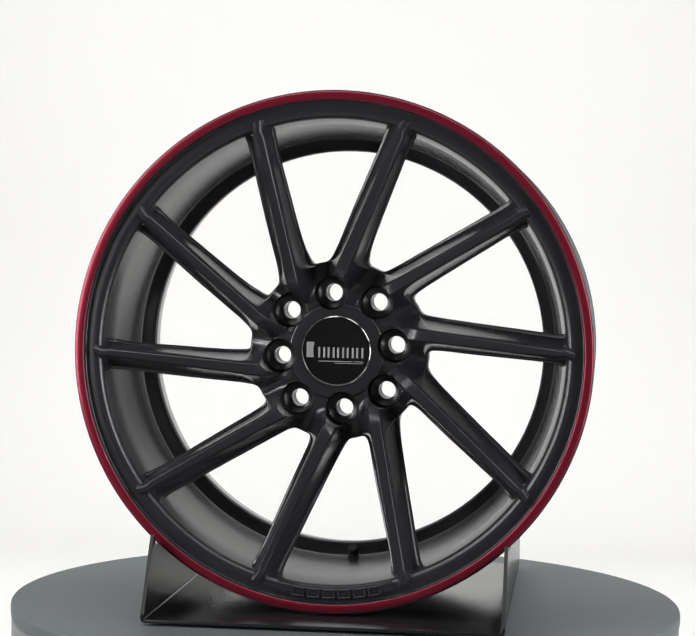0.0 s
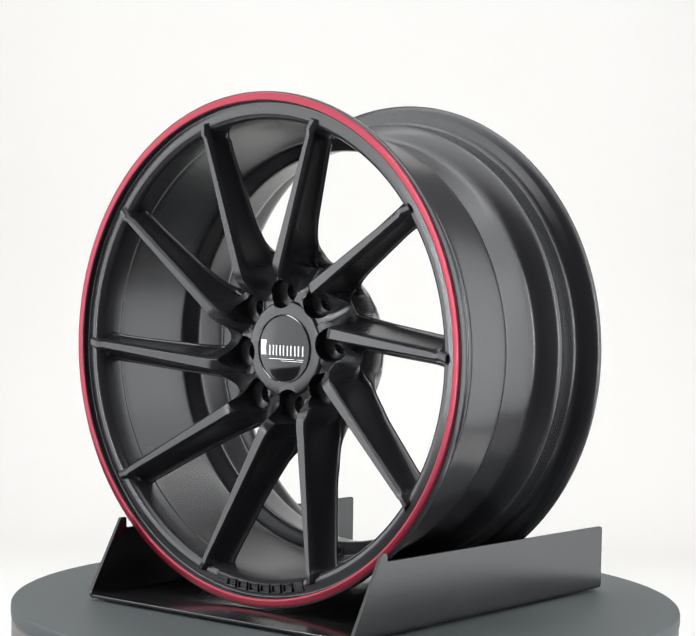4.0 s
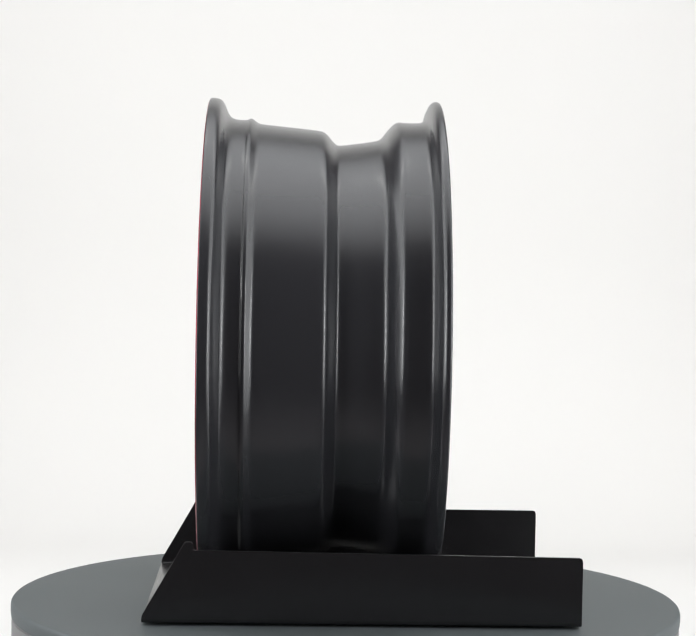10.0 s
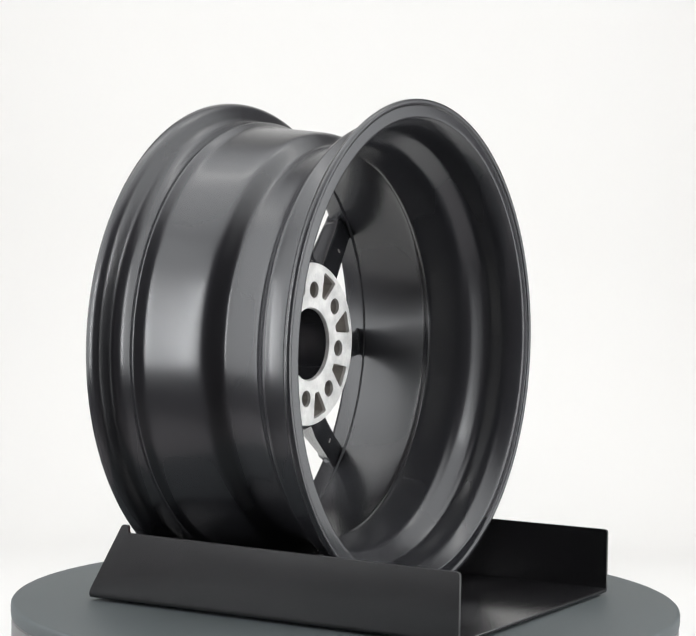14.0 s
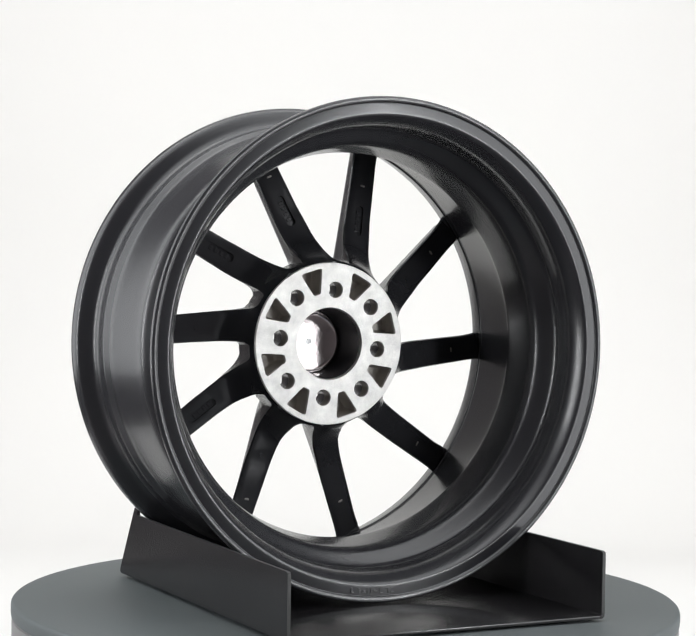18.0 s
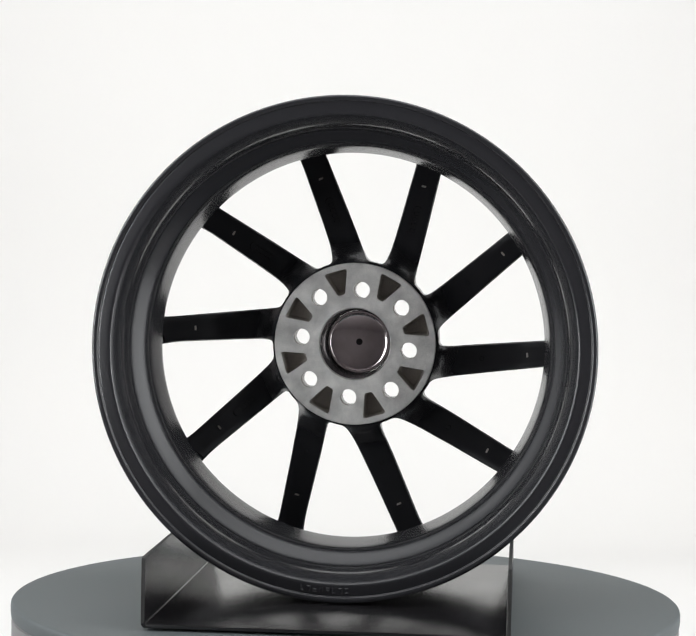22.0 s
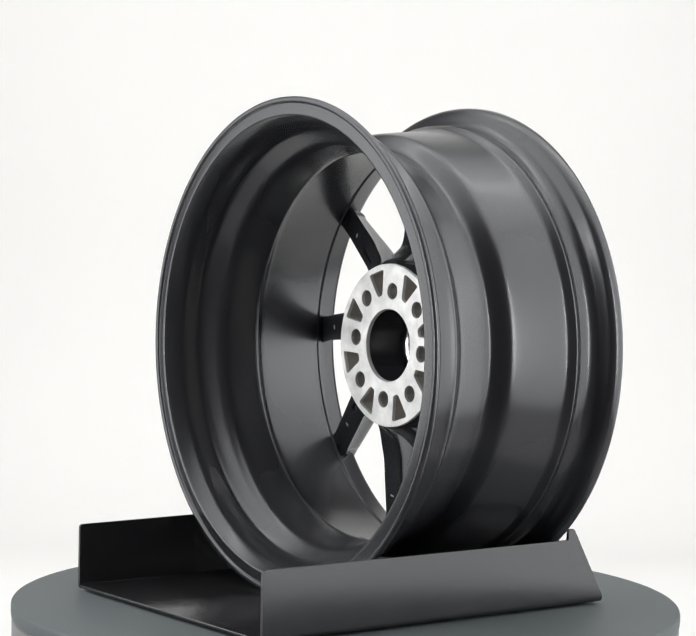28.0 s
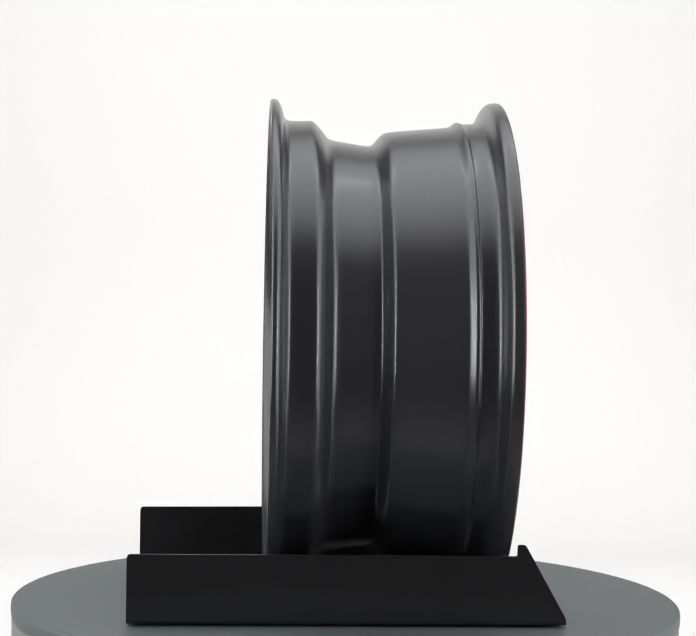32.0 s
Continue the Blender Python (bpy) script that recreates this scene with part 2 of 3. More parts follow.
# ------------------------------------------------------------------ the wheel
WHEEL_Z = 0.2267
RO = 0.2194
OUTER = [(0.2090, 0.0643), (0.2040, 0.0630), (0.2013, 0.0600), (0.2008, 0.0540), (0.2010, 0.0440), (0.2016, 0.0395), (0.2000, 0.0360), (0.1940, 0.0300), (0.1868, 0.0250), (0.1843, 0.0205),
         (0.1815, 0.0020), (0.1796, -0.0120), (0.1802, -0.0155), (0.1830, -0.0185), (0.1890, -0.0235), (0.1916, -0.0265), (0.1928, -0.0320),
         (0.1955, -0.0600), (0.1974, -0.0815), (0.1982, -0.0850), (0.2010, -0.0888), (0.2025, -0.0908), (0.2022, -0.0930), (0.2008, -0.0952), (0.2012, -0.1045), (0.2030, -0.1090), (0.2060, -0.1118)]
FRONT_LIP = [(0.2120, -0.1142), (0.2172, -0.1166), (0.2194, -0.1195), (0.2201, -0.1230), (0.2202, -0.1256), (0.2198, -0.1272)]
FRONT_FACE = [(0.2190, -0.1277), (0.2136, -0.1279), (0.2120, -0.1278), (0.2116, -0.1272), (0.2114, -0.1236), (0.2106, -0.1226), (0.2062, -0.1232), (0.2030, -0.1236), (0.2004, -0.1230), (0.1982, -0.1212), (0.1966, -0.1184), (0.1957, -0.1144),
              (0.1944, -0.1080), (0.1932, -0.1002), (0.1934, -0.0992), (0.1945, -0.0984)]
INNER = [(0.1938, -0.0940), (0.1926, -0.0800), (0.1890, -0.0450), (0.1868, -0.0290), (0.1855, -0.0245), (0.1800, -0.0200), (0.1752, -0.0165), (0.1741, -0.0125),
         (0.1760, 0.0020), (0.1786, 0.0200), (0.1815, 0.0260), (0.1880, 0.0320), (0.1940, 0.0380), (0.1955, 0.0430), (0.1952, 0.0550), (0.1962, 0.0615), (0.1986, 0.0665), (0.2016, 0.0712)]
REAR_LIP = [(0.2034, 0.0734), (0.2042, 0.0740), (0.2054, 0.0744), (0.2136, 0.0733), (0.2141, 0.0731), (0.2146, 0.0735), (0.2154, 0.0747), (0.2170, 0.0753), (0.2188, 0.0751), (0.2200, 0.0740), (0.2203, 0.0712), (0.2180, 0.0678), (0.2130, 0.0655)]


LUGS = [(r * math.sin(a), r * math.cos(a)) for r, a in ((0.0540 if k % 2 else 0.0500, radians(-(6.22 + 45 * k))) for k in range(8))]


def lug_cutter():
    bms = []
    for x, z in LUGS:
        prof = [(0, -0.14), (0.0156, -0.14), (0.0146, -0.0755), (0.0143, -0.0745), (0.0128, -0.0728), (0.0080, -0.0708), (0.0076, -0.0700), (0.0076, -0.0560), (0.0076, -0.02), (0, -0.02)]
        bms.append(moved(lathe(prof, 40), Matrix.Translation((x, 0, z))))
    return finish(merge(*bms), "lugs")


def bore_cutter():
    return finish(lathe([(0, -0.0960), (0.0300, -0.0960), (0.0300, -0.080), (0.0306, -0.0780), (0.0326, -0.0450), (0.0338, -0.0418), (0.0338, -0.02), (0, -0.02)], 72), "bore")


def pocket_cutter():
    bms = []
    for k in range(8):
        mid = -(6.22 + 45 * k + 22.5)
        pts = [(0.0482, -4.6), (0.0468, -3.0), (0.0468, 3.0), (0.0482, 4.6), (0.0672, 8.8), (0.0688, 8.4), (0.0694, 7.0), (0.0694, -7.0), (0.0688, -8.4), (0.0672, -8.8)]

        def at(r, d, y, shrink):
            rr = 0.0585 + (r - 0.0585) * shrink
            a = radians(mid + d * shrink)
            return (rr * math.sin(a), y, rr * math.cos(a))

        bm = bmesh.new()
        loops = [[bm.verts.new(at(r, d, y, s)) for r, d in pts] for y, s in ((-0.03, 1.04), (-0.0420, 1.04), (-0.0434, 1.0), (-0.0575, 0.93), (-0.0600, 0.86), (-0.0612, 0.72))]
        bm.faces.new(loops[0])
        bm.faces.new(loops[-1][::-1])
        for p, q in zip(loops, loops[1:]):
            for i in range(len(p)):
                j = (i + 1) % len(p)
                bm.faces.new((p[i], q[i], q[j], p[j]))
        bms.append(bm)
    return finish(merge(*bms), "pockets")


def lerp_z(a, b, z):
    """A straight line that is a at z = 0.06 and b at z = 0.19."""
    return a + (b - a) * (z - 0.06) / 0.13


def spoke_front(z):
    drop = max(0.0, 0.0635 - z)
    return lerp_z(-0.1092, -0.1272, z) + 42.0 * drop * drop


def spoke_edge(z):
    """How far back the wide edge of a spoke lies: close behind the front, curving back into the hub."""
    if z > 0.116:
        return -0.0912 - 0.000228 * (z - 0.116) / 0.001
    k = (0.116 - z) / 0.044
    return min(-0.0600, -0.0912 + 0.0105 * k + 0.0135 * k * k)


SPOKE_A, SPOKE_B, SPOKE_C, SPOKE_E = (-0.0416, -0.0674), (-0.0318, -0.0624), (-0.0525, -0.0800), (-0.0228, -0.0555)
R_MID, Z_SPLIT, R_INNER = 0.0772, 0.100, 0.0425


def flat_turn(p, angle):
    a = radians(angle)
    return Vector((p[0] * math.cos(a) + p[1] * math.sin(a), p[1] * math.cos(a) - p[0] * math.sin(a)))


def window_sides():
    """The inner ends of the openings beside one spoke, in (x, z): both run from the height Z_SPLIT along the spoke's edge down to
    the middle of the rounded end that fillets two spokes into the hub."""
    def on(edge, z):
        return Vector((lerp_z(*edge, z), z))

    e0, c0 = on(SPOKE_E, 0.07), flat_turn(on(SPOKE_C, 0.07), 36)
    u, v = (on(SPOKE_E, 0.12) - e0).normalized(), (flat_turn(on(SPOKE_C, 0.12), 36) - c0).normalized()

    def meet(p, d, r):
        k = p.dot(d)
        return p + d * (-k + math.sqrt(k * k - p.dot(p) + r * r))

    e, c = meet(e0, u, R_MID), meet(c0, v, R_MID)
    mid = ((e + c) / 2).normalized() * R_MID
    right = [on(SPOKE_E, Z_SPLIT), e + u * 0.0120, e + (mid - e) * 0.12, mid]
    left = [flat_turn(on(SPOKE_C, Z_SPLIT), 36), c + v * 0.0100, c + (mid - c) * 0.10, mid]
    sides = []
    for side, back in ((right, 0), (left, -36)):
        for _ in range(4):
            out = [side[0]]
            for p, q in zip(side, side[1:]):
                out += [p * 0.75 + q * 0.25, p * 0.25 + q * 0.75]
            side = out + [side[-1]]
        lengths = [0.0]
        for p, q in zip(side, side[1:]):
            lengths.append(lengths[-1] + (q - p).length)
        even = []
        for i in range(17):
            want = lengths[-1] * i / 16
            k = max(j for j in range(len(lengths) - 1) if lengths[j] <= want + 1e-12)
            even.append(flat_turn(side[k].lerp(side[k + 1], (want - lengths[k]) / max(1e-9, lengths[k + 1] - lengths[k])), back))
        sides.append(even)
    return sides[1], sides[0]


def hub_front(r):
    """The hub's front between the spokes."""
    return -0.0752 - 0.0106 * min(1.0, max(0.0, (R_MID - r) / 0.033))


def crest_at(r):
    """The height z at which a spoke's crest lies at the radius r."""
    lo, hi = 0.020, 0.2
    for _ in range(40):
        z = (lo + hi) / 2
        if math.hypot((lerp_z(*SPOKE_A, z) + lerp_z(*SPOKE_B, z)) / 2, z) < r:
            lo = z
        else:
            hi = z
    return lo


def edge_depth(z):
    return min(-0.0752, spoke_edge(z))


def back_depth(p, z):
    """The back of the spokes, which rises in a hollow to the mounting face."""
    t = min(1.0, max(0.0, (p.length - 0.0764) / 0.026))
    low = edge_depth(z) + 0.0040
    return low + (-0.0455 - low) * (1 - t) ** 2.6


FLANK = (0.10, 0.22, 0.35, 0.50, 0.66, 0.82, 0.93)


def front_row(left, right, z, y, radial=None):
    """The front of one section: rounded edge, flank, crest, flank, rounded edge."""
    r_crest = math.hypot((lerp_z(*SPOKE_A, z) + lerp_z(*SPOKE_B, z)) / 2, z)
    f = min(spoke_front(z), hub_front(r_crest) - 0.0015)
    a, b = lerp_z(*SPOKE_A, z), lerp_z(*SPOKE_B, z)
    tip = max(0.0, min(1.0, ((z - 0.06) / 0.13 - 0.10) / 0.85))
    tip = tip * tip * (3 - 2 * tip)
    g, h = Vector((a - 0.0010 - 0.0006 * tip, z)), Vector((b + 0.0013 + 0.0008 * tip, z))
    gy, hy = min(f + 0.0032, hub_front(r_crest) - 0.0004), min(f + 0.0036, hub_front(r_crest) - 0.0004)
    if z > 0.08:
        gy, hy = f + 0.0032, f + 0.0036
    crest = [(g, gy), (Vector((a, z)), f + 0.0008), (Vector((a + 0.0009, z)), f), (Vector((b - 0.0007, z)), f), (Vector((b, z)), f + 0.0006), (h, hy)]

    def side(edge, shoulder, sy):
        inward = radial(edge) if radial else (shoulder - edge).normalized()
        near = edge + inward * 0.0016
        out = [(edge, y + 0.0013), (edge + inward * 0.0005, y + 0.0004), (near, y)]
        for t in reversed(FLANK):
            out.append((shoulder.lerp(near, t), sy + (y - sy) * (1 - (1 - t) ** 1.75)))
        return out

    return side(left, g, gy) + crest + side(right, h, hy)[::-1]


def back_row(left, right, z, radial=None):
    """The back of one section, from the right edge to the left one."""
    def side(edge, other):
        inward = radial(edge) if radial else (other - edge).normalized()
        near = edge + inward * 0.0042
        return [(edge, max(back_depth(edge, z) - 0.0026, edge_depth(z) + 0.0014)), (edge + inward * 0.0011, back_depth(edge, z) - 0.0009), (near, back_depth(near, z))]

    r_side, l_side = side(right, left), side(left, right)
    p, q = r_side[-1][0], l_side[-1][0]
    between = [(p.lerp(q, t), back_depth(p.lerp(q, t), z)) for t in (0.2, 0.4, 0.6, 0.8)]
    return r_side + between + l_side[::-1]


def vertex_row(bm, row):
    return [bm.verts.new((p.x, y, p.y)) for p, y in row]


def strip(bm, p, q, closed=False):
    for i in range(len(p) if closed else len(p) - 1):
        j = (i + 1) % len(p)
        bm.faces.new((p[i], p[j], q[j], q[i]))


def hub_mesh():
    """The hub with the roots of the ten spokes, in one casting."""
    left, right = window_sides()
    z_mid = crest_at(R_MID)
    sectors = []
    for k in range(10):
        bm = bmesh.new()
        rows = []
        for i, (p, q) in enumerate(zip(left, right)):
            z = Z_SPLIT + (z_mid - Z_SPLIT) * i / 16

            def inward(edge, i=i, p=p, q=q):
                side, other = (left, q) if edge is p else (right, p)
                if i == 16:
                    return -edge.normalized()
                along = side[i + 1] - side[max(0, i - 1)]
                across = Vector((-along.y, along.x)).normalized()
                across = across if across.dot((other - edge).normalized() - edge.normalized()) > 0 else -across
                return Vector((1.0 if edge is p else -1.0, 0.0)).lerp(across, min(1.0, i / 4)).normalized()

            rows.append((vertex_row(bm, front_row(p, q, z, edge_depth(z), inward)), vertex_row(bm, back_row(p, q, z, inward))))
        for (f0, b0), (f1, b1) in zip(rows, rows[1:]):
            strip(bm, f0 + b0, f1 + b1, True)
        bm.faces.new(rows[0][0] + rows[0][1])
        n_front, n_back = len(rows[0][0]), len(rows[0][1])
        fp, bp = rows[-1]
        for i in range(1, 12):
            r = R_MID - 0.0045 + (R_INNER - R_MID + 0.0045) * (i - 1) / 10
            p, q = left[-1].normalized() * r, right[-1].normalized() * r
            y = hub_front(r)
            row = front_row(p, q, crest_at(r), y)
            row = [(p, y)] + row[1:-1] + [(q, y)]
            fq = vertex_row(bm, [(w, min(h, y)) for w, h in row])
            bq = vertex_row(bm, [(q.lerp(p, j / (n_back - 1)), -0.0455) for j in range(n_back)])
            strip(bm, fp, fq)
            strip(bm, bp, bq)
            fp, bp = fq, bq
        p, q = left[-1].normalized() * 0.012, right[-1].normalized() * 0.012
        fq = vertex_row(bm, [(p.lerp(q, j / (n_front - 1)), -0.0850) for j in range(n_front)])
        bq = vertex_row(bm, [(q.lerp(p, j / (n_back - 1)), -0.0455) for j in range(n_back)])
        strip(bm, fp, fq)
        strip(bm, bp, bq)
        sectors.append(moved(bm, turned(36 * k)))
    bm = merge(*sectors)
    bmesh.ops.remove_doubles(bm, verts=bm.verts, dist=0.00002)
    loose = [e for e in bm.edges if e.is_boundary]
    bmesh.ops.holes_fill(bm, edges=loose, sides=0)
    return bm


def spoke_mesh():
    """One spoke from its root on the hub to its end on the lip."""
    bm = bmesh.new()

    def section(z):
        flare = 0.0030 * max(0.0, ((z - 0.06) / 0.13 - 0.80) / 0.20) ** 2
        p, q = Vector((lerp_z(*SPOKE_C, z) - flare, z)), Vector((lerp_z(*SPOKE_E, z) + flare, z))
        return [(w.x, y, w.y) for w, y in front_row(p, q, z, edge_depth(z)) + back_row(p, q, z)]

    stations = [Z_SPLIT, 0.106, 0.112, 0.118, 0.124, 0.133, 0.142, 0.151, 0.159, 0.165, 0.170, 0.174, 0.178, 0.181]
    loops = [[bm.verts.new(v) for v in section(z)] for z in stations]
    last = section(0.190)
    mx, my = sum(v[0] for v in last) / len(last), sum(v[1] for v in last) / len(last)
    for part_way, shrink in ((0.25, 1.0), (0.5, 1.0), (0.75, 1.0), (0.93, 1.0), (0.975, 0.965), (1.0, 0.88)):
        loop = []
        for x, y, _ in last:
            x, y = mx + (x - mx) * shrink, my + (y - my) * shrink
            r_end = 0.2044 - 0.0082 * min(1.0, max(0.0, (y + 0.1232) / 0.006))
            loop.append(bm.verts.new((x, y, 0.181 + (math.sqrt(r_end ** 2 - x ** 2) - 0.181) * part_way)))
        loops.append(loop)
    for p, q in zip(loops, loops[1:]):
        strip(bm, p, q, True)
    bm.faces.new(loops[0][::-1])
    bm.faces.new(loops[-1])
    return bm


def back_frame(z):
    """The pose on a spoke's back at height z: local x along the spoke, z out of the back."""
    def at(h):
        x = (lerp_z(*SPOKE_C, h) + lerp_z(*SPOKE_E, h)) / 2
        return Vector((x, back_depth(Vector((x, h)), h), h))
    u = (at(z + 0.004) - at(z - 0.004)).normalized()
    n = Vector((0, 1, 0))
    n = (n - u * n.dot(u)).normalized()
    m = Matrix((u, n.cross(u), n)).transposed().to_4x4()
    m.translation = at(z)
    return m


def slot_cutter(angle):
    out = []
    for i in range(20):
        a = 2 * math.pi * i / 20
        out.append(((0.0112 if math.cos(a) > 0 else -0.0112) + 0.0042 * math.cos(a), 0.0042 * math.sin(a)))
    bm2 = bmesh.new()
    lo, hi = [bm2.verts.new((x, y, -0.0016)) for x, y in out], [bm2.verts.new((x, y, 0.01)) for x, y in out]
    bm2.faces.new(lo)
    bm2.faces.new(hi)
    for i in range(20):
        j = (i + 1) % 20
        bm2.faces.new((lo[i], lo[j], hi[j], hi[i]))
    return finish(moved(bm2, turned(angle) @ back_frame(0.114)), "slot")


def turned(angle):
    """A turn about the wheel's axle, clockwise as seen from the front."""
    return Matrix.Rotation(radians(angle), 4, "Y")


def raised_bars(cells, centre_angle, radius, y, tilt, letter_w, letter_h, gap, depth=0.0012):
    """Raised outlines like cast characters, set along an arc."""
    out = []
    n = len(cells)
    step = math.degrees((letter_w + gap) / radius)
    for i, cell in enumerate(cells):
        a = centre_angle + (i - (n - 1) / 2) * step
        bits = []
        w, h, k = letter_w / 2, letter_h / 2, 0.0011
        if "l" in cell: bits.append(box(-w, -w + k, -depth, depth, -h, h, 0.0003, 1))
        if "r" in cell: bits.append(box(w - k, w, -depth, depth, -h, h, 0.0003, 1))
        if "t" in cell: bits.append(box(-w, w, -depth, depth, h - k, h, 0.0003, 1))
        if "b" in cell: bits.append(box(-w, w, -depth, depth, -h, -h + k, 0.0003, 1))
        if "m" in cell: bits.append(box(-w, w, -depth, depth, -k / 2, k / 2, 0.0003, 1))
        bm = moved(merge(*bits), Matrix.Rotation(radians(tilt), 4, "X"))
        out.append(moved(bm, turned(a) @ Matrix.Translation((0, y, radius))))
    return out


def build_wheel():
    w = thing("alloy_wheel", "satin black ten-spoke alloy car wheel with thin red lip", "wheel")
    base = pose(-0.0003, 0.0, WHEEL_Z, 0, 0, 0.30)

    def put(name, bm, material, parent=w, label="", angle=32.0):
        me = bm if isinstance(bm, bpy.types.Mesh) else finish(bm, name, angle)
        me.transform(base)
        return part(name, me, material, parent, label)

    # rim
    outline = smooth_profile(REAR_LIP[-1:] + OUTER + FRONT_LIP, 2)[1:] + smooth_profile(FRONT_FACE + INNER + REAR_LIP, 2)
    put("rim_barrel", ring(outline, True, 240), SATIN, label="satin black rim barrel with a drop centre", angle=40)
    lip = [(0.2119, -0.1276), (0.2121, -0.1282), (0.2128, -0.1286), (0.2140, -0.1287), (0.2165, -0.1285), (0.2180, -0.1283), (0.2187, -0.1280), (0.2189, -0.1276), (0.2184, -0.1272), (0.2136, -0.1273)]
    put("red_lip", ring(lip, True, 240), RED, label="narrow candy red band round the rim edge", angle=50)

    # hub
    hub = put("hub", cut(hub_mesh(), [lug_cutter(), bore_cutter(), pocket_cutter()], 0.0, name="hub"), SATIN, label="black cast hub with eight deep bolt holes")
    collar = lathe([(0, -0.0885), (0.0392, -0.0885), (0.0404, -0.0882), (0.0412, -0.0874), (0.0424, -0.0852), (0.0424, -0.0780), (0, -0.0780)], 120)
    put("collar", cut(collar, [lug_cutter(), bore_cutter()], 0.0, name="collar"), SATIN, hub, "raised scalloped collar round the cap")
    pad = lathe([(0, -0.0456), (0.0738, -0.0456), (0.0748, -0.0450), (0.0748, -0.0430), (0.0742, -0.0424), (0, -0.0424)], 120)
    put("mounting_face", cut(pad, [lug_cutter(), bore_cutter(), pocket_cutter()], 0.0, name="mounting_face"), BARE, hub, "bare machined aluminium mounting face with bolt holes and pockets")

    hub.data.materials.append(CAST)
    for p in hub.data.polygons:
        c = base.inverted() @ p.center
        in_hole = min(math.hypot(c.x - x, c.z - z) for x, z in LUGS) < 0.0079
        if (-0.0558 if in_hole else -0.0640) < c.y < -0.0445 and 0.0362 < math.hypot(c.x, c.z) < 0.0700:
            p.material_index = 1

    # spokes, with the marks of the casting on their backs
    slots = (0, 1, 2, 4)
    for k in range(10):
        sp = put("spoke", cut(moved(spoke_mesh(), turned(36 * k)), [slot_cutter(36 * k)] if k in slots else [], 0.0, name="spoke"), SATIN)
        tick = moved(box(-0.0009, 0.0009, -0.0022, 0.0022, -0.0006, 0.0006, 0.0003, 1), turned(36 * k) @ back_frame(0.1475))
        put("casting_mark", tick, CAST, sp)
        if k not in slots:
            dot = moved(lathe([(0, -0.0004), (0.0020, -0.0004), (0.0022, 0.0), (0.0018, 0.0005), (0, 0.0005)], 16), turned(36 * k) @ back_frame(0.1060) @ Matrix.Rotation(radians(90), 4, "X"))
            put("casting_mark", dot, SATIN, sp)
        else:
            for j in range(4):
                bar = moved(box(-0.0016, 0.0016, -0.0024, 0.0024, -0.0020, -0.0007, 0.0003, 1), turned(36 * k) @ back_frame(0.114) @ Matrix.Translation((-0.0084 + 0.0056 * j, 0, 0)))
                put("raised_bar", bar, SATIN, sp)

    # cast tablet on the lip with a row of raised blocks, and the marks on the rear lip
    tablet = put("lip_tablet", ring([(0.1976, -0.1200), (0.1984, -0.1226), (0.1996, -0.1240), (0.2040, -0.1243), (0.2076, -0.1239), (0.2086, -0.1234), (0.2090, -0.1222), (0.2030, -0.1210)], True, 40, 164.0, 192.2), SATIN, label="raised tablet with cast relief")
    for bm in raised_bars(["lrtb"] * 6, 177.7, 0.2034, -0.1243, 3.0, 0.0105, 0.0076, 0.0025, 0.0017):
        put("raised_bar", bm, SATIN, tablet)
    for bm in raised_bars(["lt", "rb", "tm", "lr", "mb", "lt", "rb", "tb"], 176.8, 0.2094, 0.0741, 0, 0.0036, 0.0050, 0.0020, 0.0005):
        put("size_mark", bm, SATIN)
    # valve
    stem = merge(lathe([(0, -0.0065), (0.0040, -0.0065), (0.0046, -0.0050), (0.0046, -0.001), (0.0068, 0.0005), (0.0072, 0.003), (0, 0.003)], 24))
    lean = turned(177.0) @ Matrix.Translation((0, -0.0225, 0.1835)) @ Matrix.Rotation(radians(52), 4, "X")
    put("valve_stem", moved(stem, lean), RUBBER, label="short black rubber valve stem")

    # centre cap
    def dome(r):
        return -0.0916 + 2.9 * r * r

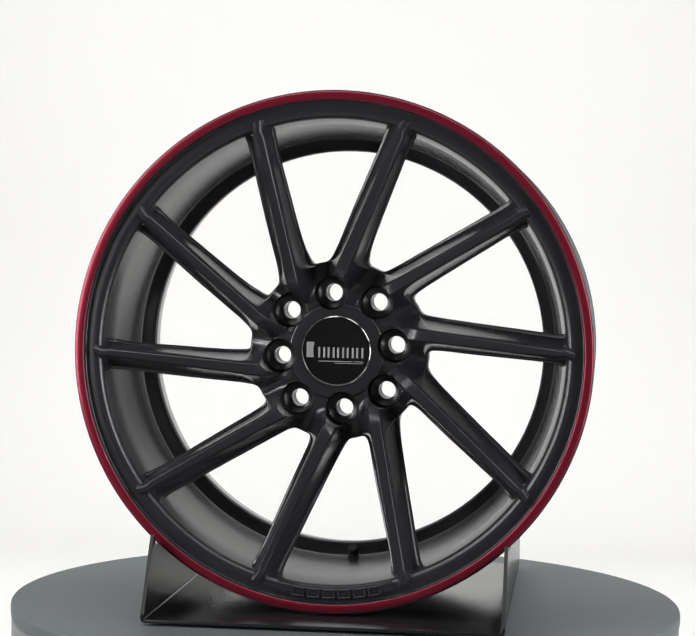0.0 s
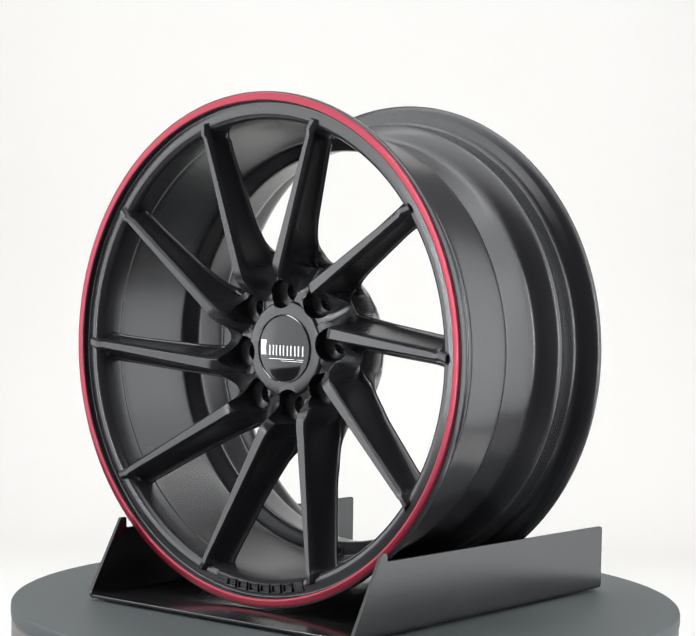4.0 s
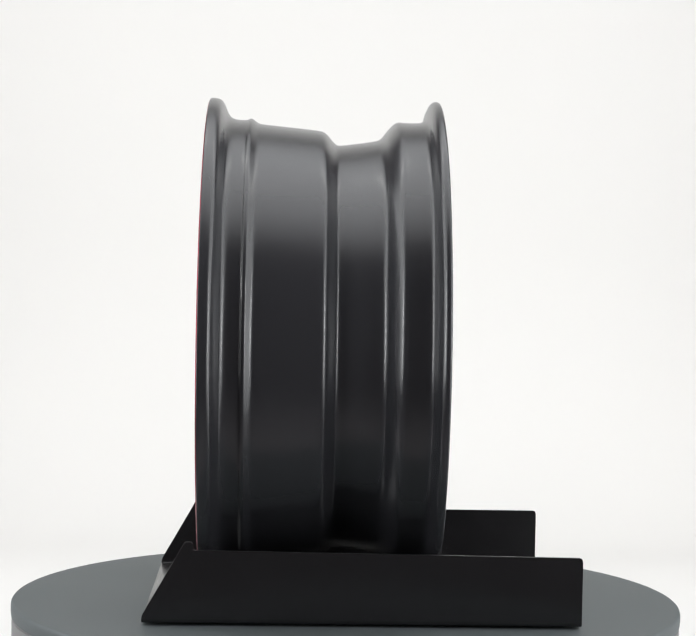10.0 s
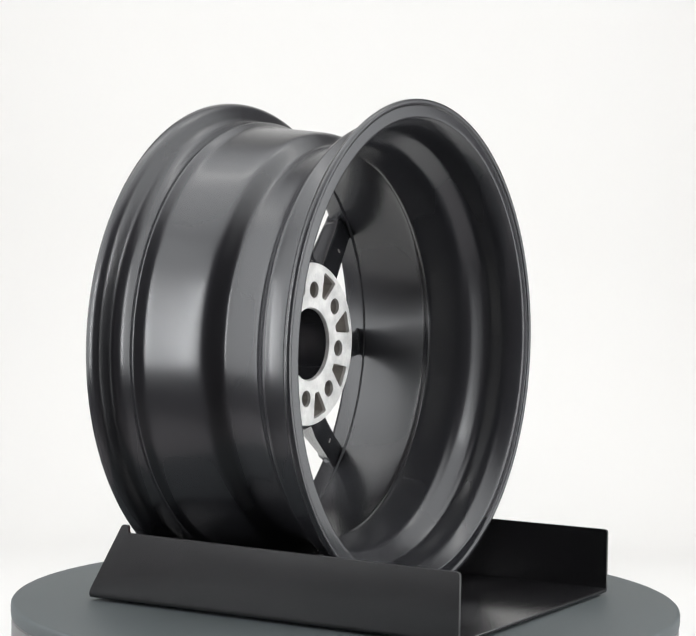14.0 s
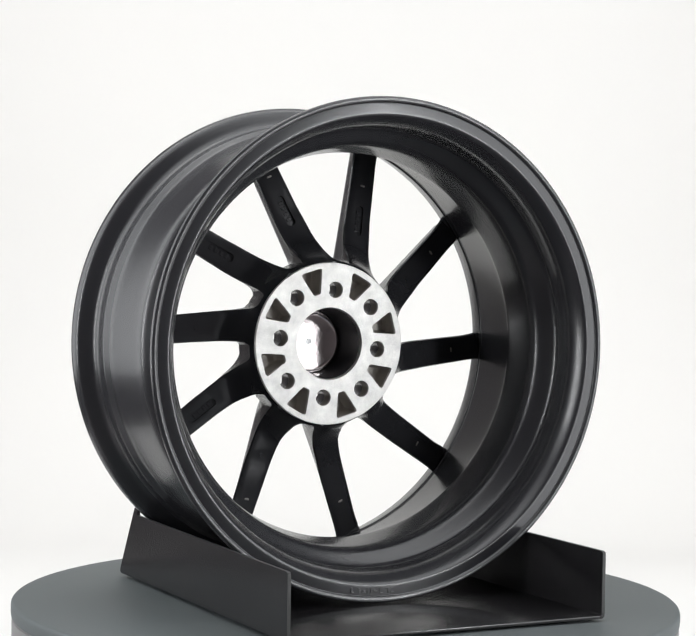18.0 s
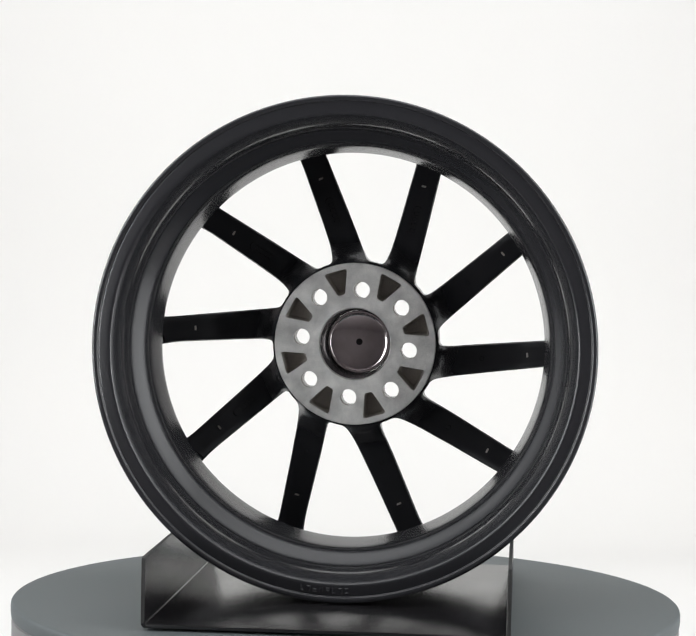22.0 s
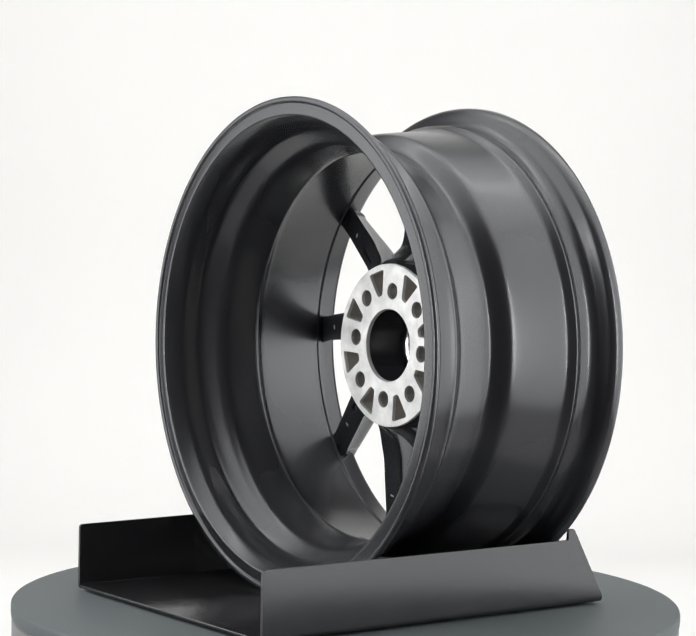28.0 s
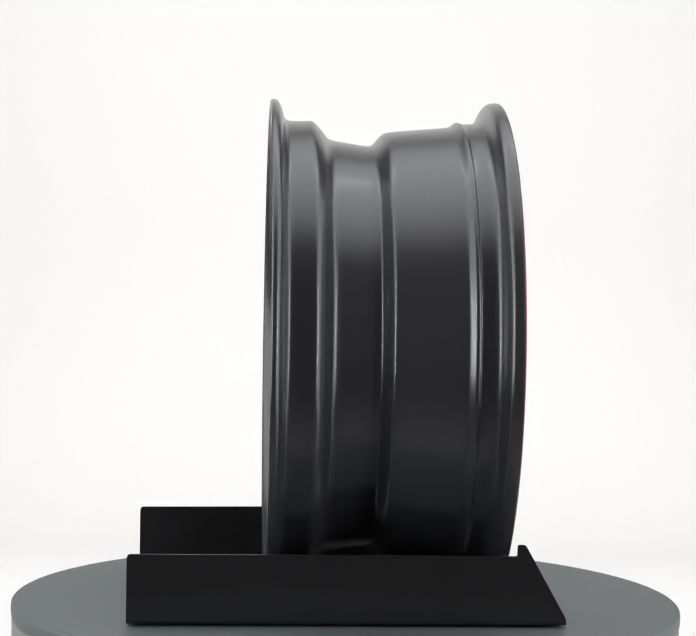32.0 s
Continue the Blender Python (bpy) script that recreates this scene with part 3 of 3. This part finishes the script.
    cap = put("centre_cap", lathe([(0, -0.0916)] + [(0.0288 * i / 12, dome(0.0288 * i / 12)) for i in range(1, 12)] + [(0.0284, -0.0894), (0.0288, -0.0888), (0.0288, -0.0878), (0, -0.0878)], 96), GLOSS, label="gloss black domed centre cap")
    put("cap_ring", ring([(0.0288, -0.0880), (0.0289, -0.0900), (0.0292, -0.0904), (0.0297, -0.0900), (0.0298, -0.0880)], True, 120), CHROME, cap, "thin polished ring")
    inside = [(0, -0.0895), (0.0028, -0.0895), (0.0031, -0.0874)] + [(r, -0.0875 + 4.9 * r * r) for r in [0.0036 + 0.0019 * i for i in range(13)]]
    put("cap_back", lathe(inside + [(0.0274, -0.0834), (0.0290, -0.0834), (0.0298, -0.0840), (0.0298, -0.0877), (0.0220, -0.0878), (0.0200, -0.0898), (0, -0.0898)], 72), DARK_CHROME, cap, "shiny chromed hollow inside of the cap with a small hole")

    def stroke(x0, x1, z0, z1):
        y = dome(math.hypot((x0 + x1) / 2, (z0 + z1) / 2))
        return box(x0, x1, y - 0.0003, y + 0.0006, z0, z1, 0.0001, 1)

    put("emblem_bar", stroke(-0.0256, -0.0190, -0.0058, 0.0074), SILVER, cap)
    for i in range(5):
        x = -0.0154 + i * 0.0082
        for dx in (0.0, 0.0044):
            put("emblem_bar", stroke(x + dx, x + dx + 0.0017, -0.0058, 0.0030), SILVER, cap)
    for x0, x1, z in ((-0.0150, 0.0235, -0.0092), (-0.0010, 0.0232, -0.0108)):
        for q in range(4):
            a, b = x0 + (x1 - x0) * q / 4, x0 + (x1 - x0) * (q + 1) / 4
            put("emblem_line", stroke(a, b, z, z + 0.0007), SILVER, cap)
    return w


build_studio()
turntable = build_turntable()
stand = build_stand()
wheel = build_wheel()


# ------------------------------------------------------------------ what moves
def motions():
    start, rate = -7.573, -8.1061
    rows = [(t, pose(0, 0, 0, 0, 0, start + rate * t)) for t in [0.5 * i for i in range(65)]]
    for ob in (turntable, stand, wheel):
        walk(ob, rows)


motions()
